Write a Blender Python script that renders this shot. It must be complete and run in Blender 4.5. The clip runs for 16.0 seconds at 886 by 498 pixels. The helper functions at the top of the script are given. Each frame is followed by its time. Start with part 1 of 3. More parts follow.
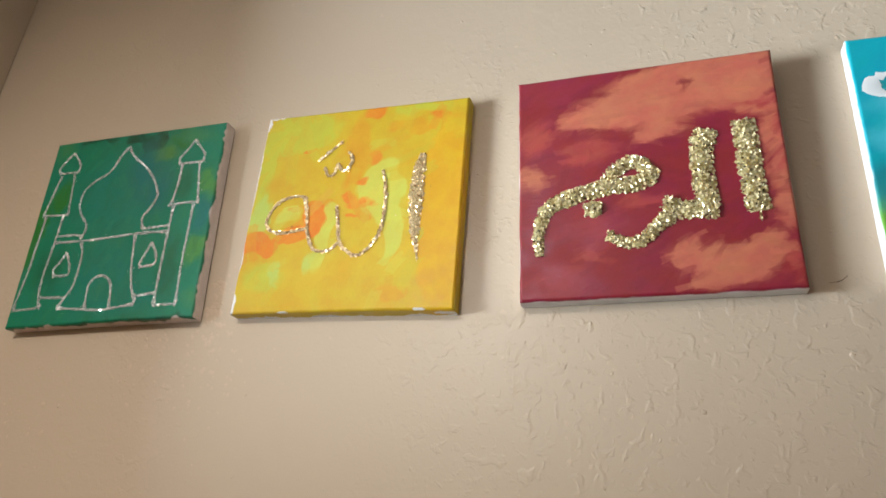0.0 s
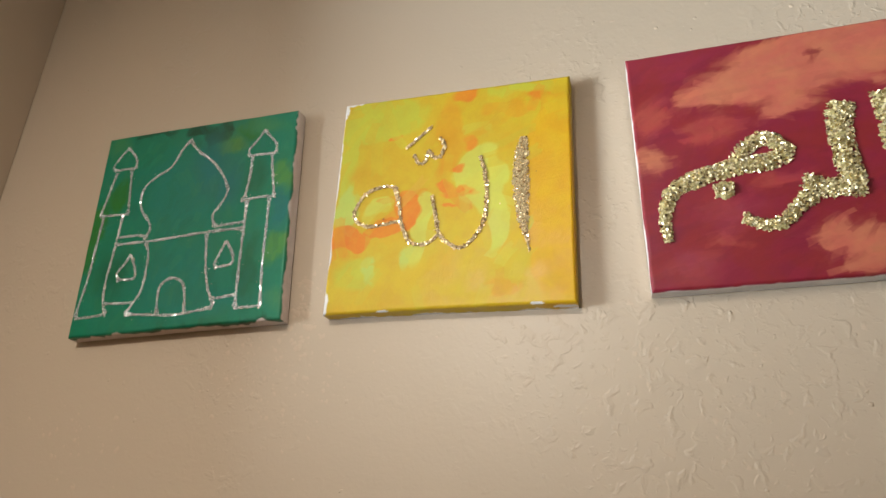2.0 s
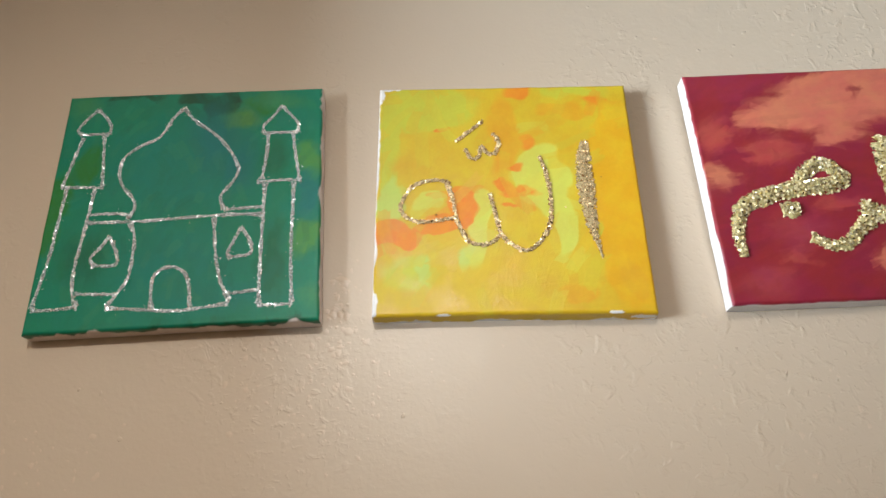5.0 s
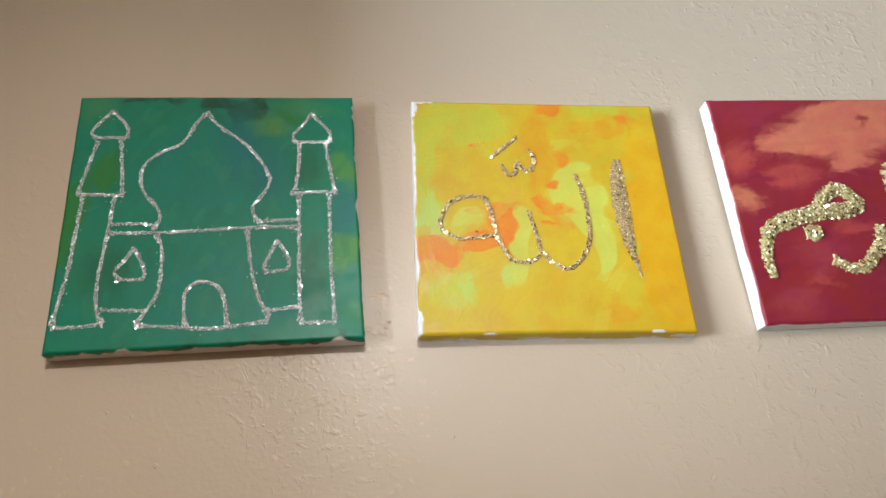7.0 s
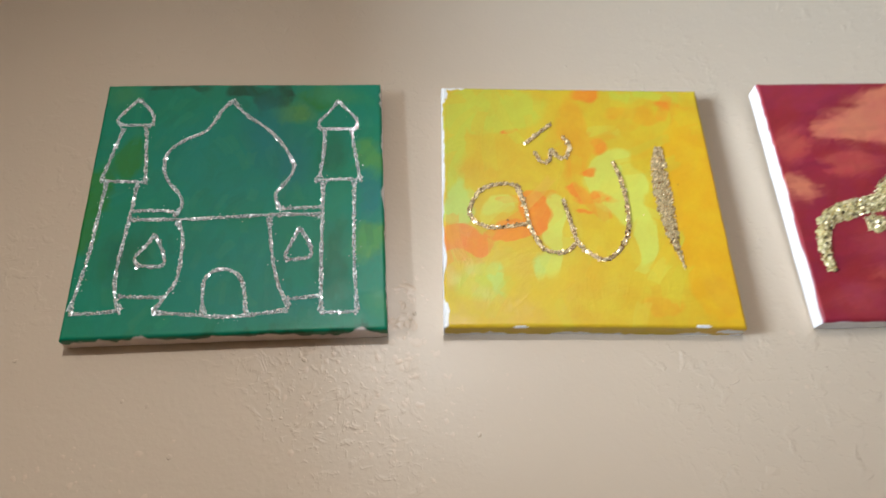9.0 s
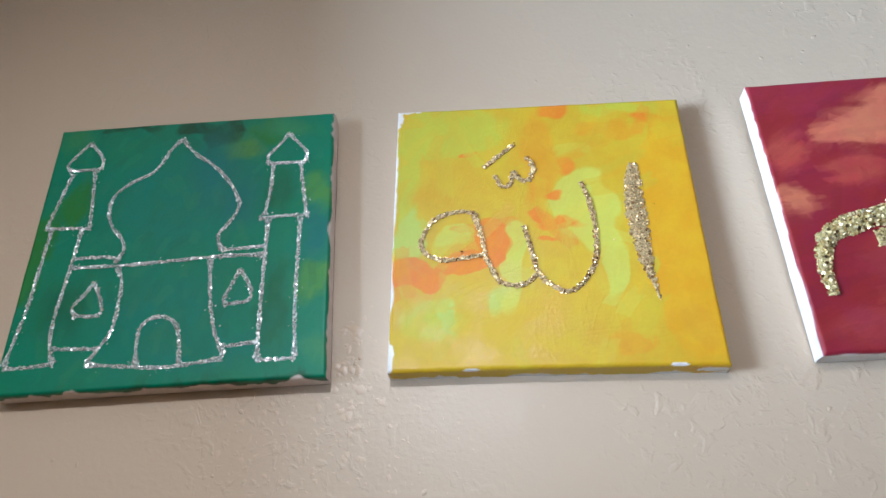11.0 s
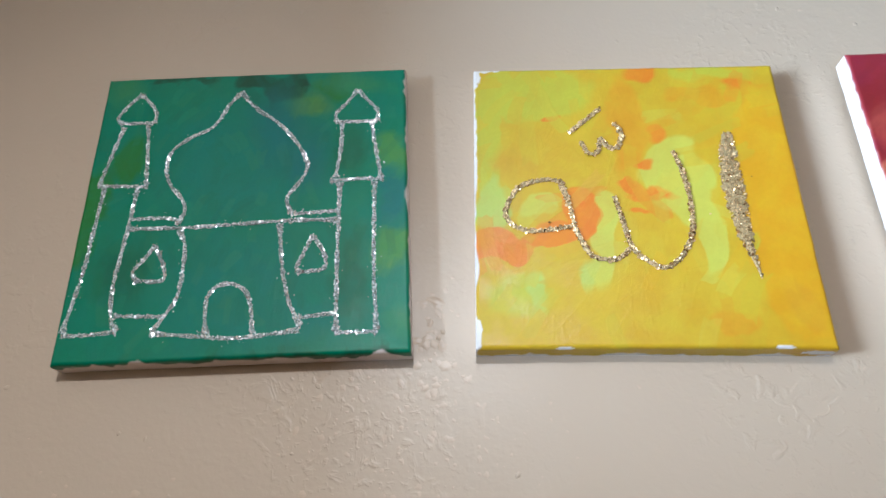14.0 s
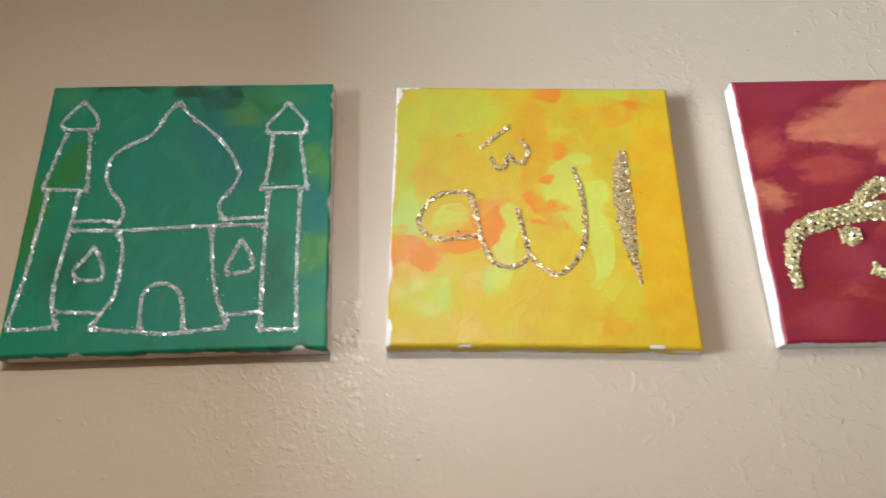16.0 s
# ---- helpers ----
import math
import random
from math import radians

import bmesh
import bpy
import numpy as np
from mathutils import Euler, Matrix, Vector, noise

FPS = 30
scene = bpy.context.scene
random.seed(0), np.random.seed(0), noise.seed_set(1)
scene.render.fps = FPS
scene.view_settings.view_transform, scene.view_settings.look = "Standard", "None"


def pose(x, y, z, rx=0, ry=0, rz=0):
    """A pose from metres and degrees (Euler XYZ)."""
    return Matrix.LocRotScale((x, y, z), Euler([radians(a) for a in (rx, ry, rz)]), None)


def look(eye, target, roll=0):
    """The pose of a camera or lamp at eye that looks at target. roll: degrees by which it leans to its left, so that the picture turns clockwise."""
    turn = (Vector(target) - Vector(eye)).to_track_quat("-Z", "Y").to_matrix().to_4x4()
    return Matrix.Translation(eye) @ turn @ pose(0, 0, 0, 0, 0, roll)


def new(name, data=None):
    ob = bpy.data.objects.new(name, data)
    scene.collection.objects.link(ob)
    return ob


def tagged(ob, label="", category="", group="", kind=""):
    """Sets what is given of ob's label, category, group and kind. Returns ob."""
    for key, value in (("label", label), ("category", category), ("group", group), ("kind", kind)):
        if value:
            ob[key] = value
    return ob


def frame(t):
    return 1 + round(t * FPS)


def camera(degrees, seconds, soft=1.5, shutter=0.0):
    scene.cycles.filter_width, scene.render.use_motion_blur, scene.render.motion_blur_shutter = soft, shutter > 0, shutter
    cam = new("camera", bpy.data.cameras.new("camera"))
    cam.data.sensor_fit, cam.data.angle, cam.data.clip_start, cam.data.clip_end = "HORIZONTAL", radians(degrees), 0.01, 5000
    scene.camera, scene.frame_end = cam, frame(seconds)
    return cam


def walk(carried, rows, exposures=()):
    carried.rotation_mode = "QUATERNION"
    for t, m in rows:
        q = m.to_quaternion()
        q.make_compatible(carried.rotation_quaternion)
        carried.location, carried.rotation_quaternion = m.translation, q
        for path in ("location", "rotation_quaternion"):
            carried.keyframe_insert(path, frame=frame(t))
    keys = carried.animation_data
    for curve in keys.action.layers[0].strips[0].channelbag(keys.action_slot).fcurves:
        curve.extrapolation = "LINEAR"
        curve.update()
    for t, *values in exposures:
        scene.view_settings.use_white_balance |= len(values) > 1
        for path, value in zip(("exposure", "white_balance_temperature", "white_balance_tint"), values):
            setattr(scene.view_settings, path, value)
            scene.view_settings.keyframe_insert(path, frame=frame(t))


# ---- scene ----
# The camera and its walk
cam = camera(64.9, 16.0, shutter=0.5)
PATH = [
    (0, (0.536, -0.772, 1.487), (-0.042, 0.969, 2.283), 4.8),
    (0.5, (0.562, -0.749, 1.487), (-0.039, 1.002, 2.245), 4.2),
    (1, (0.603, -0.711, 1.483), (-0.088, 1.006, 2.241), 4.6),
    (1.5, (0.482, -0.713, 1.499), (-0.093, 1.052, 2.243), 2.5),
    (2, (0.372, -0.757, 1.495), (-0.16, 1.001, 2.288), 2.6),
    (2.5, (0.386, -0.732, 1.494), (-0.19, 1.031, 2.24), 2.0),
    (3, (0.349, -0.673, 1.472), (-0.088, 1.106, 2.274), 4.1),
    (3.4, (0.24, -0.692, 1.509), (0.013, 1.124, 2.315), 0.7),
    (3.5, (0.205, -0.718, 1.523), (0.0, 1.104, 2.324), -0.9),
    (3.6, (0.19, -0.73, 1.523), (-0.048, 1.08, 2.339), -1.3),
    (4, (0.14, -0.734, 1.49), (-0.12, 1.037, 2.382), 1.3),
    (4.2, (0.149, -0.721, 1.488), (-0.071, 1.065, 2.361), 1.0),
    (6.3, (-0.048, -0.72, 1.509), (0.152, 1.066, 2.387), -2.9),
    (6.5, (-0.048, -0.725, 1.516), (0.144, 1.068, 2.381), -3.9),
    (7, (-0.047, -0.717, 1.515), (0.151, 1.074, 2.382), -2.8),
    (7.5, (-0.08, -0.726, 1.501), (0.069, 1.032, 2.442), -0.1),
    (8, (-0.074, -0.716, 1.504), (0.131, 1.047, 2.428), -0.1),
    (8.5, (-0.077, -0.729, 1.501), (0.108, 1.009, 2.472), 0.1),
    (9, (-0.024, -0.671, 1.503), (0.04, 1.105, 2.42), -0.6),
    (9.5, (0.047, -0.625, 1.533), (-0.106, 1.132, 2.476), 1.4),
    (9.7, (0.061, -0.622, 1.55), (-0.094, 1.124, 2.512), 0.6),
    (11.8, (0.1, -0.626, 1.524), (-0.03, 1.109, 2.51), 0.3),
    (12, (0.076, -0.632, 1.519), (-0.038, 1.099, 2.515), 1.0),
    (12.5, (0.034, -0.622, 1.516), (-0.041, 1.112, 2.51), 1.5),
    (12.9, (0.003, -0.614, 1.537), (-0.087, 1.109, 2.548), 0.8),
    (13, (-0.006, -0.629, 1.559), (-0.12, 1.112, 2.536), 1.4),
    (13.1, (-0.003, -0.616, 1.554), (-0.147, 1.099, 2.573), 3.0),
    (13.5, (0.001, -0.59, 1.553), (-0.128, 1.179, 2.476), 0.3),
    (14, (-0.001, -0.599, 1.567), (-0.091, 1.199, 2.439), 0.8),
    (14.5, (0.011, -0.642, 1.563), (-0.096, 1.163, 2.418), 1.6),
    (15, (0.007, -0.646, 1.556), (-0.174, 1.165, 2.385), 1.1),
    (15.5, (0.018, -0.655, 1.559), (-0.048, 1.151, 2.415), 0.4),
    (16, (0.057, -0.672, 1.566), (0.049, 1.157, 2.375), 0.6),
]

walk(cam, [(t, look(eye, target, roll)) for t, eye, target, roll in PATH],
     [(0.0, -0.10, 6200, 10), (1.5, -0.20, 6400, 10), (3.0, -0.22, 6400, 10), (4.0, -0.13, 6200, 10), (6.5, -0.06, 5900, 9), (8.5, -0.06, 5750, 9),
      (9.5, -0.07, 5600, 9), (12.0, -0.11, 5150, 10), (13.5, -0.05, 5250, 9), (14.5, -0.06, 5350, 9), (15.0, -0.07, 5650, 9), (16.0, -0.08, 5850, 9)])

# World and lights: cool daylight through a side window, a warm spotlight behind the viewer
world = bpy.data.worlds.new("world")
scene.world = world
world.use_nodes = True
wn = world.node_tree
sky = wn.nodes.new("ShaderNodeTexSky")
sky.sky_type, sky.sun_disc = "NISHITA", False
sky.sun_elevation, sky.sun_rotation = radians(40), radians(200)
wn.nodes["Background"].inputs["Strength"].default_value = 0.1
wn.links.new(sky.outputs[0], wn.nodes["Background"].inputs["Color"])


def lamp(name, kind, place, energy, colour, target=None, **size):
    data = bpy.data.lights.new(name, kind)
    data.energy, data.color = energy, colour
    for key, value in size.items():
        if key == "size":
            data.shape, data.size = "ELLIPSE", value
        elif key == "size_y":
            data.size_y = value
        elif key == "radius":
            data.shadow_soft_size = value
        elif key == "cone":
            data.spot_size = radians(value)
        elif key == "blend":
            data.spot_blend = value
    ob = new(name, data)
    ob.matrix_world = look(place, target) if target else pose(*place)
    return ob


WIN_X, WIN_Y0, WIN_Y1, WIN_Z0, WIN_Z1 = -3.6, -3.05, -1.0, 0.2, 1.95
lamp("window_light", "AREA", (WIN_X - 0.05, (WIN_Y0 + WIN_Y1) / 2, (WIN_Z0 + WIN_Z1) / 2), 725, (0.80, 0.92, 1.0),
     (0.0, (WIN_Y0 + WIN_Y1) / 2, (WIN_Z0 + WIN_Z1) / 2), size=WIN_Y1 - WIN_Y0, size_y=WIN_Z1 - WIN_Z0)
lamp("spot_light", "SPOT", (-0.04, -1.7, 2.36), 84, (1.0, 0.925, 0.82), (-0.52, 0.0, 0.62), radius=0.04, cone=100, blend=1.0)


# Materials
def material(name):
    m = bpy.data.materials.new(name)
    m.use_nodes = True
    return m, m.node_tree, m.node_tree.nodes["Principled BSDF"]


def node(tree, kind, values=None, **props):
    n = tree.nodes.new("ShaderNode" + kind)
    for key, value in props.items():
        setattr(n, key, value)
    for key, value in (values or {}).items():
        if isinstance(value, bpy.types.NodeSocket):
            tree.links.new(value, n.inputs[key])
        else:
            n.inputs[key].default_value = value
    return n


def rgb(r, g, b):
    """Linear colour from 8-bit display values."""
    return tuple(((c / 255) / 12.92 if c <= 10 else ((c / 255 + 0.055) / 1.055) ** 2.4) for c in (r, g, b)) + (1.0,)


def mix(tree, fac, a, b):
    n = node(tree, "Mix", data_type="RGBA")
    for key, value in ((0, fac), (6, a), (7, b)):
        if isinstance(value, bpy.types.NodeSocket):
            tree.links.new(value, n.inputs[key])
        else:
            n.inputs[key].default_value = value
    return n.outputs[2]


def calc(tree, op, a, b=0.0, clamp=False):
    return node(tree, "Math", {0: a, 1: b}, operation=op, use_clamp=clamp).outputs[0]


def ramp(tree, value, lo, hi, a=0.0, b=1.0, smooth=True):
    return node(tree, "MapRange", {0: value, 1: lo, 2: hi, 3: a, 4: b},
                interpolation_type="SMOOTHSTEP" if smooth else "LINEAR").outputs[0]


def noise_of(tree, vec, scale, detail=3.0, rough=0.5, distort=0.0):
    return node(tree, "TexNoise", {"Vector": vec, "Scale": scale, "Detail": detail, "Roughness": rough, "Distortion": distort})


def plaster(name, colour, relief=1.0, rough=0.36, shine=0.31):
    """Semi-gloss painted wall with knocked-down plaster islands."""
    m, t, b = material(name)
    co = node(t, "TexCoord").outputs["Object"]
    big = noise_of(t, co, 3.4, 3.0).outputs[0]
    worms = noise_of(t, co, 52.0, 3.0, 0.5, 0.5).outputs[0]
    islands = noise_of(t, co, 110.0, 2.0, 0.5, 0.4).outputs[0]
    peel = noise_of(t, co, 205.0, 2.0, 0.45, 0.2).outputs[0]
    along = ramp(t, node(t, "SeparateXYZ", {0: co}).outputs[0], 0.05, 0.60, -0.04, 0.14)
    cover = ramp(t, calc(t, "ADD", big, along), 0.44, 0.60, 0.14, 1.0)
    h = calc(t, "ADD", calc(t, "MULTIPLY", ramp(t, worms, 0.53, 0.68), 0.00052), calc(t, "MULTIPLY", ramp(t, islands, 0.55, 0.72), 0.00030))
    h = calc(t, "MULTIPLY", h, cover)
    h = calc(t, "ADD", h, calc(t, "MULTIPLY", peel, 0.00020))
    h = calc(t, "ADD", h, calc(t, "MULTIPLY", noise_of(t, co, 14.0, 2.0).outputs[0], 0.0011))
    bump = node(t, "Bump", {"Strength": 0.9 * relief, "Distance": 1.0, "Height": h})
    t.links.new(bump.outputs[0], b.inputs["Normal"])
    col = colour
    col = mix(t, ramp(t, noise_of(t, co, 60.0, 4.0, 0.6).outputs[0], 0.6, 0.8, 0.0, 0.10), col, tuple(c * 0.7 for c in colour[:3]) + (1.0,))
    t.links.new(col, b.inputs["Base Color"])
    b.inputs["Roughness"].default_value, b.inputs["Specular IOR Level"].default_value = rough, shine
    return m


WALL = plaster("beige_wall_paint", rgb(194, 174, 151))
CRUMB = plaster("glossy_dried_drips", rgb(200, 178, 154), 0.6, 0.31, 0.36)


def plain(name, colour, rough, scale=6.0, depth=0.15, metal=0.0):
    m, t, b = material(name)
    co = node(t, "TexCoord").outputs["Object"]
    n = noise_of(t, co, scale, 5.0, 0.6).outputs[0]
    col = mix(t, ramp(t, n, 0.3, 0.7), colour, tuple(c * (1 - depth) for c in colour[:3]) + (1.0,))
    t.links.new(col, b.inputs["Base Color"])
    b.inputs["Roughness"].default_value, b.inputs["Metallic"].default_value = rough, metal
    fine = noise_of(t, co, scale * 20, 3.0).outputs[0]
    bump = node(t, "Bump", {"Strength": 0.3, "Distance": 0.001, "Height": fine})
    t.links.new(bump.outputs[0], b.inputs["Normal"])
    return m


CEILING = plain("ceiling_paint", rgb(166, 156, 142), 0.8)
CARPET = plain("carpet", rgb(112, 92, 74), 0.95, 40.0, 0.4)


def painted(name, gloss=0.4):
    """Acrylic paint on primed canvas: the colour is laid on the mesh stroke by stroke, the weave and the sheen are added here."""
    m, t, b = material(name)
    co = node(t, "TexCoord").outputs["Object"]
    paint = node(t, "VertexColor", layer_name="paint").outputs[0]
    grain = noise_of(t, co, 260.0, 3.0, 0.6).outputs[0]
    cloud = noise_of(t, co, 34.0, 3.0, 0.5).outputs[0]
    t.links.new(node(t, "HueSaturation", {"Color": paint, "Value": calc(t, "MULTIPLY", ramp(t, grain, 0.3, 0.7, 0.985, 1.015), ramp(t, cloud, 0.3, 0.7, 0.98, 1.02)),
                                          "Hue": ramp(t, cloud, 0.3, 0.7, 0.494, 0.506)}).outputs[0], b.inputs["Base Color"])
    b.inputs["Specular IOR Level"].default_value = 0.35
    t.links.new(ramp(t, cloud, 0.3, 0.7, gloss - 0.06, gloss + 0.1), b.inputs["Roughness"])
    weave = node(t, "TexWave", {"Vector": co, "Scale": 700.0}, bands_direction="DIAGONAL").outputs[1]
    hgt = calc(t, "ADD", calc(t, "MULTIPLY", grain, 0.00006), calc(t, "MULTIPLY", weave, 0.00003))
    t.links.new(node(t, "Bump", {"Strength": 0.6, "Distance": 1.0, "Height": hgt}).outputs[0], b.inputs["Normal"])
    return m


def flakes_mat(name, dark, dull, bright, rough=0.36, metal=0.8, spark=0.65):
    """Metallic flakes; each one takes its own shade, the brightest also the smoothest."""
    m, t, b = material(name)
    isl = node(t, "NewGeometry").outputs["Random Per Island"]
    col = mix(t, ramp(t, isl, 0.14, 0.26), dark, dull)
    top = ramp(t, isl, spark, spark + 0.06)
    t.links.new(mix(t, top, col, bright), b.inputs["Base Color"])
    t.links.new(ramp(t, top, 0.0, 1.0, metal, 1.0), b.inputs["Metallic"])
    t.links.new(ramp(t, top, 0.0, 1.0, rough * 1.6, rough), b.inputs["Roughness"])
    return m


def glue_mat(name, colour, rough=0.45, metal=0.4, alpha=1.0):
    m, t, b = material(name)
    co = node(t, "TexCoord").outputs["Object"]
    n = noise_of(t, co, 900.0, 2.0, 0.7).outputs[0]
    t.links.new(mix(t, ramp(t, n, 0.35, 0.7), tuple(c * 0.55 for c in colour[:3]) + (1.0,), colour), b.inputs["Base Color"])
    b.inputs["Roughness"].default_value, b.inputs["Metallic"].default_value, b.inputs["Alpha"].default_value = rough, metal, alpha
    bump = node(t, "Bump", {"Strength": 0.8, "Distance": 0.0006, "Height": n})
    t.links.new(bump.outputs[0], b.inputs["Normal"])
    return m


SILVER_GLUE = glue_mat("silver_glitter_glue", rgb(182, 192, 190), 0.35, 0.1, 0.48)
SILVER_FLAKE = flakes_mat("silver_flakes", rgb(160, 176, 172), rgb(210, 216, 214), rgb(255, 255, 255), 0.20, 0.3, 0.52)
BRONZE_GLUE = glue_mat("bronze_glitter_glue", rgb(208, 180, 128), 0.4, 0.1, 0.85)
BRONZE_FLAKE = flakes_mat("bronze_flakes", rgb(140, 98, 52), rgb(226, 194, 144), rgb(255, 232, 180), 0.19, 0.35, 0.55)
GOLD_GLUE = glue_mat("gold_glitter_glue", rgb(212, 194, 132), 0.4, 0.1)
GOLD_FLAKE = flakes_mat("gold_flakes", rgb(170, 144, 84), rgb(230, 212, 164), rgb(255, 246, 208), 0.24, 0.3, 0.56)
PINE = plain("pine_stretcher", rgb(196, 164, 122), 0.7, 30.0, 0.2)
WHITE_PAINT = plain("white_paint", rgb(228, 228, 226), 0.4, 60.0, 0.08)


# Building helpers
def mesh_of(name, bm, *mats):
    me = bpy.data.meshes.new(name)
    bm.to_mesh(me)
    bm.free()
    for m in mats:
        me.materials.append(m)
    return me


def part(name, bm, mat, parent, label=""):
    """One bmesh as one mesh object under a thing or a part."""
    ob = new(name, mesh_of(name, bm, mat))
    ob.parent = parent
    return tagged(ob, label) if label else ob


def box(bm, lo, hi):
    vs = [bm.verts.new((x, y, z)) for x in (lo[0], hi[0]) for y in (lo[1], hi[1]) for z in (lo[2], hi[2])]
    for f in ((0, 1, 3, 2), (4, 6, 7, 5), (0, 4, 5, 1), (2, 3, 7, 6), (0, 2, 6, 4), (1, 5, 7, 3)):
        bm.faces.new([vs[i] for i in f])
    return bm


def slab(name, lo, hi, mat, label, category):
    ob = new(name, mesh_of(name, box(bmesh.new(), lo, hi), mat))
    return tagged(ob, label, category, kind="structure")


# The room
ROOM_H, BACK, RIGHT = 2.75, -6.0, 4.0
NORTH = slab("wall_north", (WIN_X, 0, 0), (RIGHT, 0.12, ROOM_H), WALL, "beige semi-gloss wall with knocked-down plaster texture", "wall")


def plaster_crumbs(count, seed):
    """Low irregular lumps of plaster, crowded on a few spots of the wall and scattered over the rest."""
    rnd = random.Random(seed)
    spots = [(-0.045, 1.72, 0.03, 0.02), (-0.040, 1.775, 0.008, 0.022), (-0.10, 1.69, 0.06, 0.03), (-0.02, 1.66, 0.05, 0.03), (-0.34, 1.60, 0.05, 0.03), (0.45, 1.63, 0.10, 0.07)]
    bm = bmesh.new()
    for _ in range(count):
        if rnd.random() < 0.72:
            cx, cz, sx, sz = rnd.choice(spots)
            x, z = rnd.gauss(cx, sx), rnd.gauss(cz, sz)
        else:
            x, z = rnd.uniform(-0.65, 1.3), rnd.uniform(1.3, 2.45)
        r = 0.0009 + 0.0026 * rnd.random() ** 2.4
        long, tip, high = rnd.uniform(0.7, 1.7), rnd.uniform(0, math.pi), r * rnd.uniform(0.04, 0.08)
        if math.hypot(x + 0.040, (z - 1.765) / 3) < 0.016:
            r, high = r * 1.6, high * 1.8
        n = 11
        wob = [rnd.uniform(0.65, 1.25) for _ in range(n)]
        rings = []
        for k, up in ((1.0, -0.15), (0.78, 0.30), (0.52, 0.75), (0.25, 1.0)):
            ring = []
            for i in range(n):
                a = 2 * math.pi * i / n
                p, q = r * k * wob[i] * long * math.cos(a), r * k * wob[i] * math.sin(a)
                ring.append(bm.verts.new((x + p * math.cos(tip) - q * math.sin(tip), -high * up, z + p * math.sin(tip) + q * math.cos(tip))))
            rings.append(ring)
        for a, b in zip(rings, rings[1:]):
            for i in range(n):
                bm.faces.new((a[i], a[(i + 1) % n], b[(i + 1) % n], b[i]))
        bm.faces.new(rings[-1])
    for f in bm.faces:
        f.normal_update()
        if f.normal.y > 0:
            f.normal_flip()
    for f in bm.faces:
        f.smooth = True
    return bm


tagged(part("plaster_crumbs", plaster_crumbs(420, 17), CRUMB, NORTH), kind="stuff")
slab("wall_west_return", (-0.72, -0.40, 0), (-0.600, -0.001, ROOM_H), WALL, "short beige return wall meeting the picture wall", "wall")
# Added partition, never in view: shades the lower picture wall from the window
slab("window_light_blocker", (-0.72, BACK, 0), (-0.600, -0.402, 1.50), WALL, "unseen beige partition added to keep window light off the lower picture wall", "wall")
slab("wall_east", (RIGHT, BACK - 0.12, 0), (RIGHT + 0.12, 0.12, ROOM_H), WALL, "plain beige side wall", "wall")
slab("wall_south", (WIN_X - 0.12, BACK - 0.12, 0), (RIGHT, BACK, ROOM_H), WALL, "plain beige back wall", "wall")
west = bmesh.new()
box(west, (WIN_X - 0.12, BACK, 0), (WIN_X, WIN_Y0, ROOM_H))
box(west, (WIN_X - 0.12, WIN_Y1, 0), (WIN_X, 0.12, ROOM_H))
box(west, (WIN_X - 0.12, WIN_Y0, 0), (WIN_X, WIN_Y1, WIN_Z0))
box(west, (WIN_X - 0.12, WIN_Y0, WIN_Z1), (WIN_X, WIN_Y1, ROOM_H))
tagged(new("wall_west", mesh_of("wall_west", west, WALL)), "beige wall with a window opening", "wall", kind="structure")
slab("floor", (WIN_X - 0.12, BACK - 0.12, -0.1), (RIGHT + 0.12, 0.12, 0), CARPET, "brown carpeted floor", "floor")
slab("ceiling", (WIN_X - 0.12, BACK - 0.12, ROOM_H), (RIGHT + 0.12, 0.12, ROOM_H + 0.1), CEILING, "beige painted ceiling", "ceiling")


# Canvases
LATTICE = np.random.default_rng(5).random((64, 64)).astype(np.float32)


def fine_lattice(steps):
    """The lattice drawn out smoothly between its points, for quick look-up."""
    t = np.arange(64 * steps) / steps
    i, f = t.astype(int), (t % 1).astype(np.float32)
    f = f * f * (3 - 2 * f)
    rows = LATTICE[i] * (1 - f)[:, None] + LATTICE[(i + 1) % 64] * f[:, None]
    return rows[:, i] * (1 - f) + rows[:, (i + 1) % 64] * f


FINE = fine_lattice(16)


def cloud2(x, y):
    """Smooth noise from 0 to 1 at any coordinates."""
    return FINE[(y * 16).astype(np.int32) & 1023, (x * 16).astype(np.int32) & 1023]


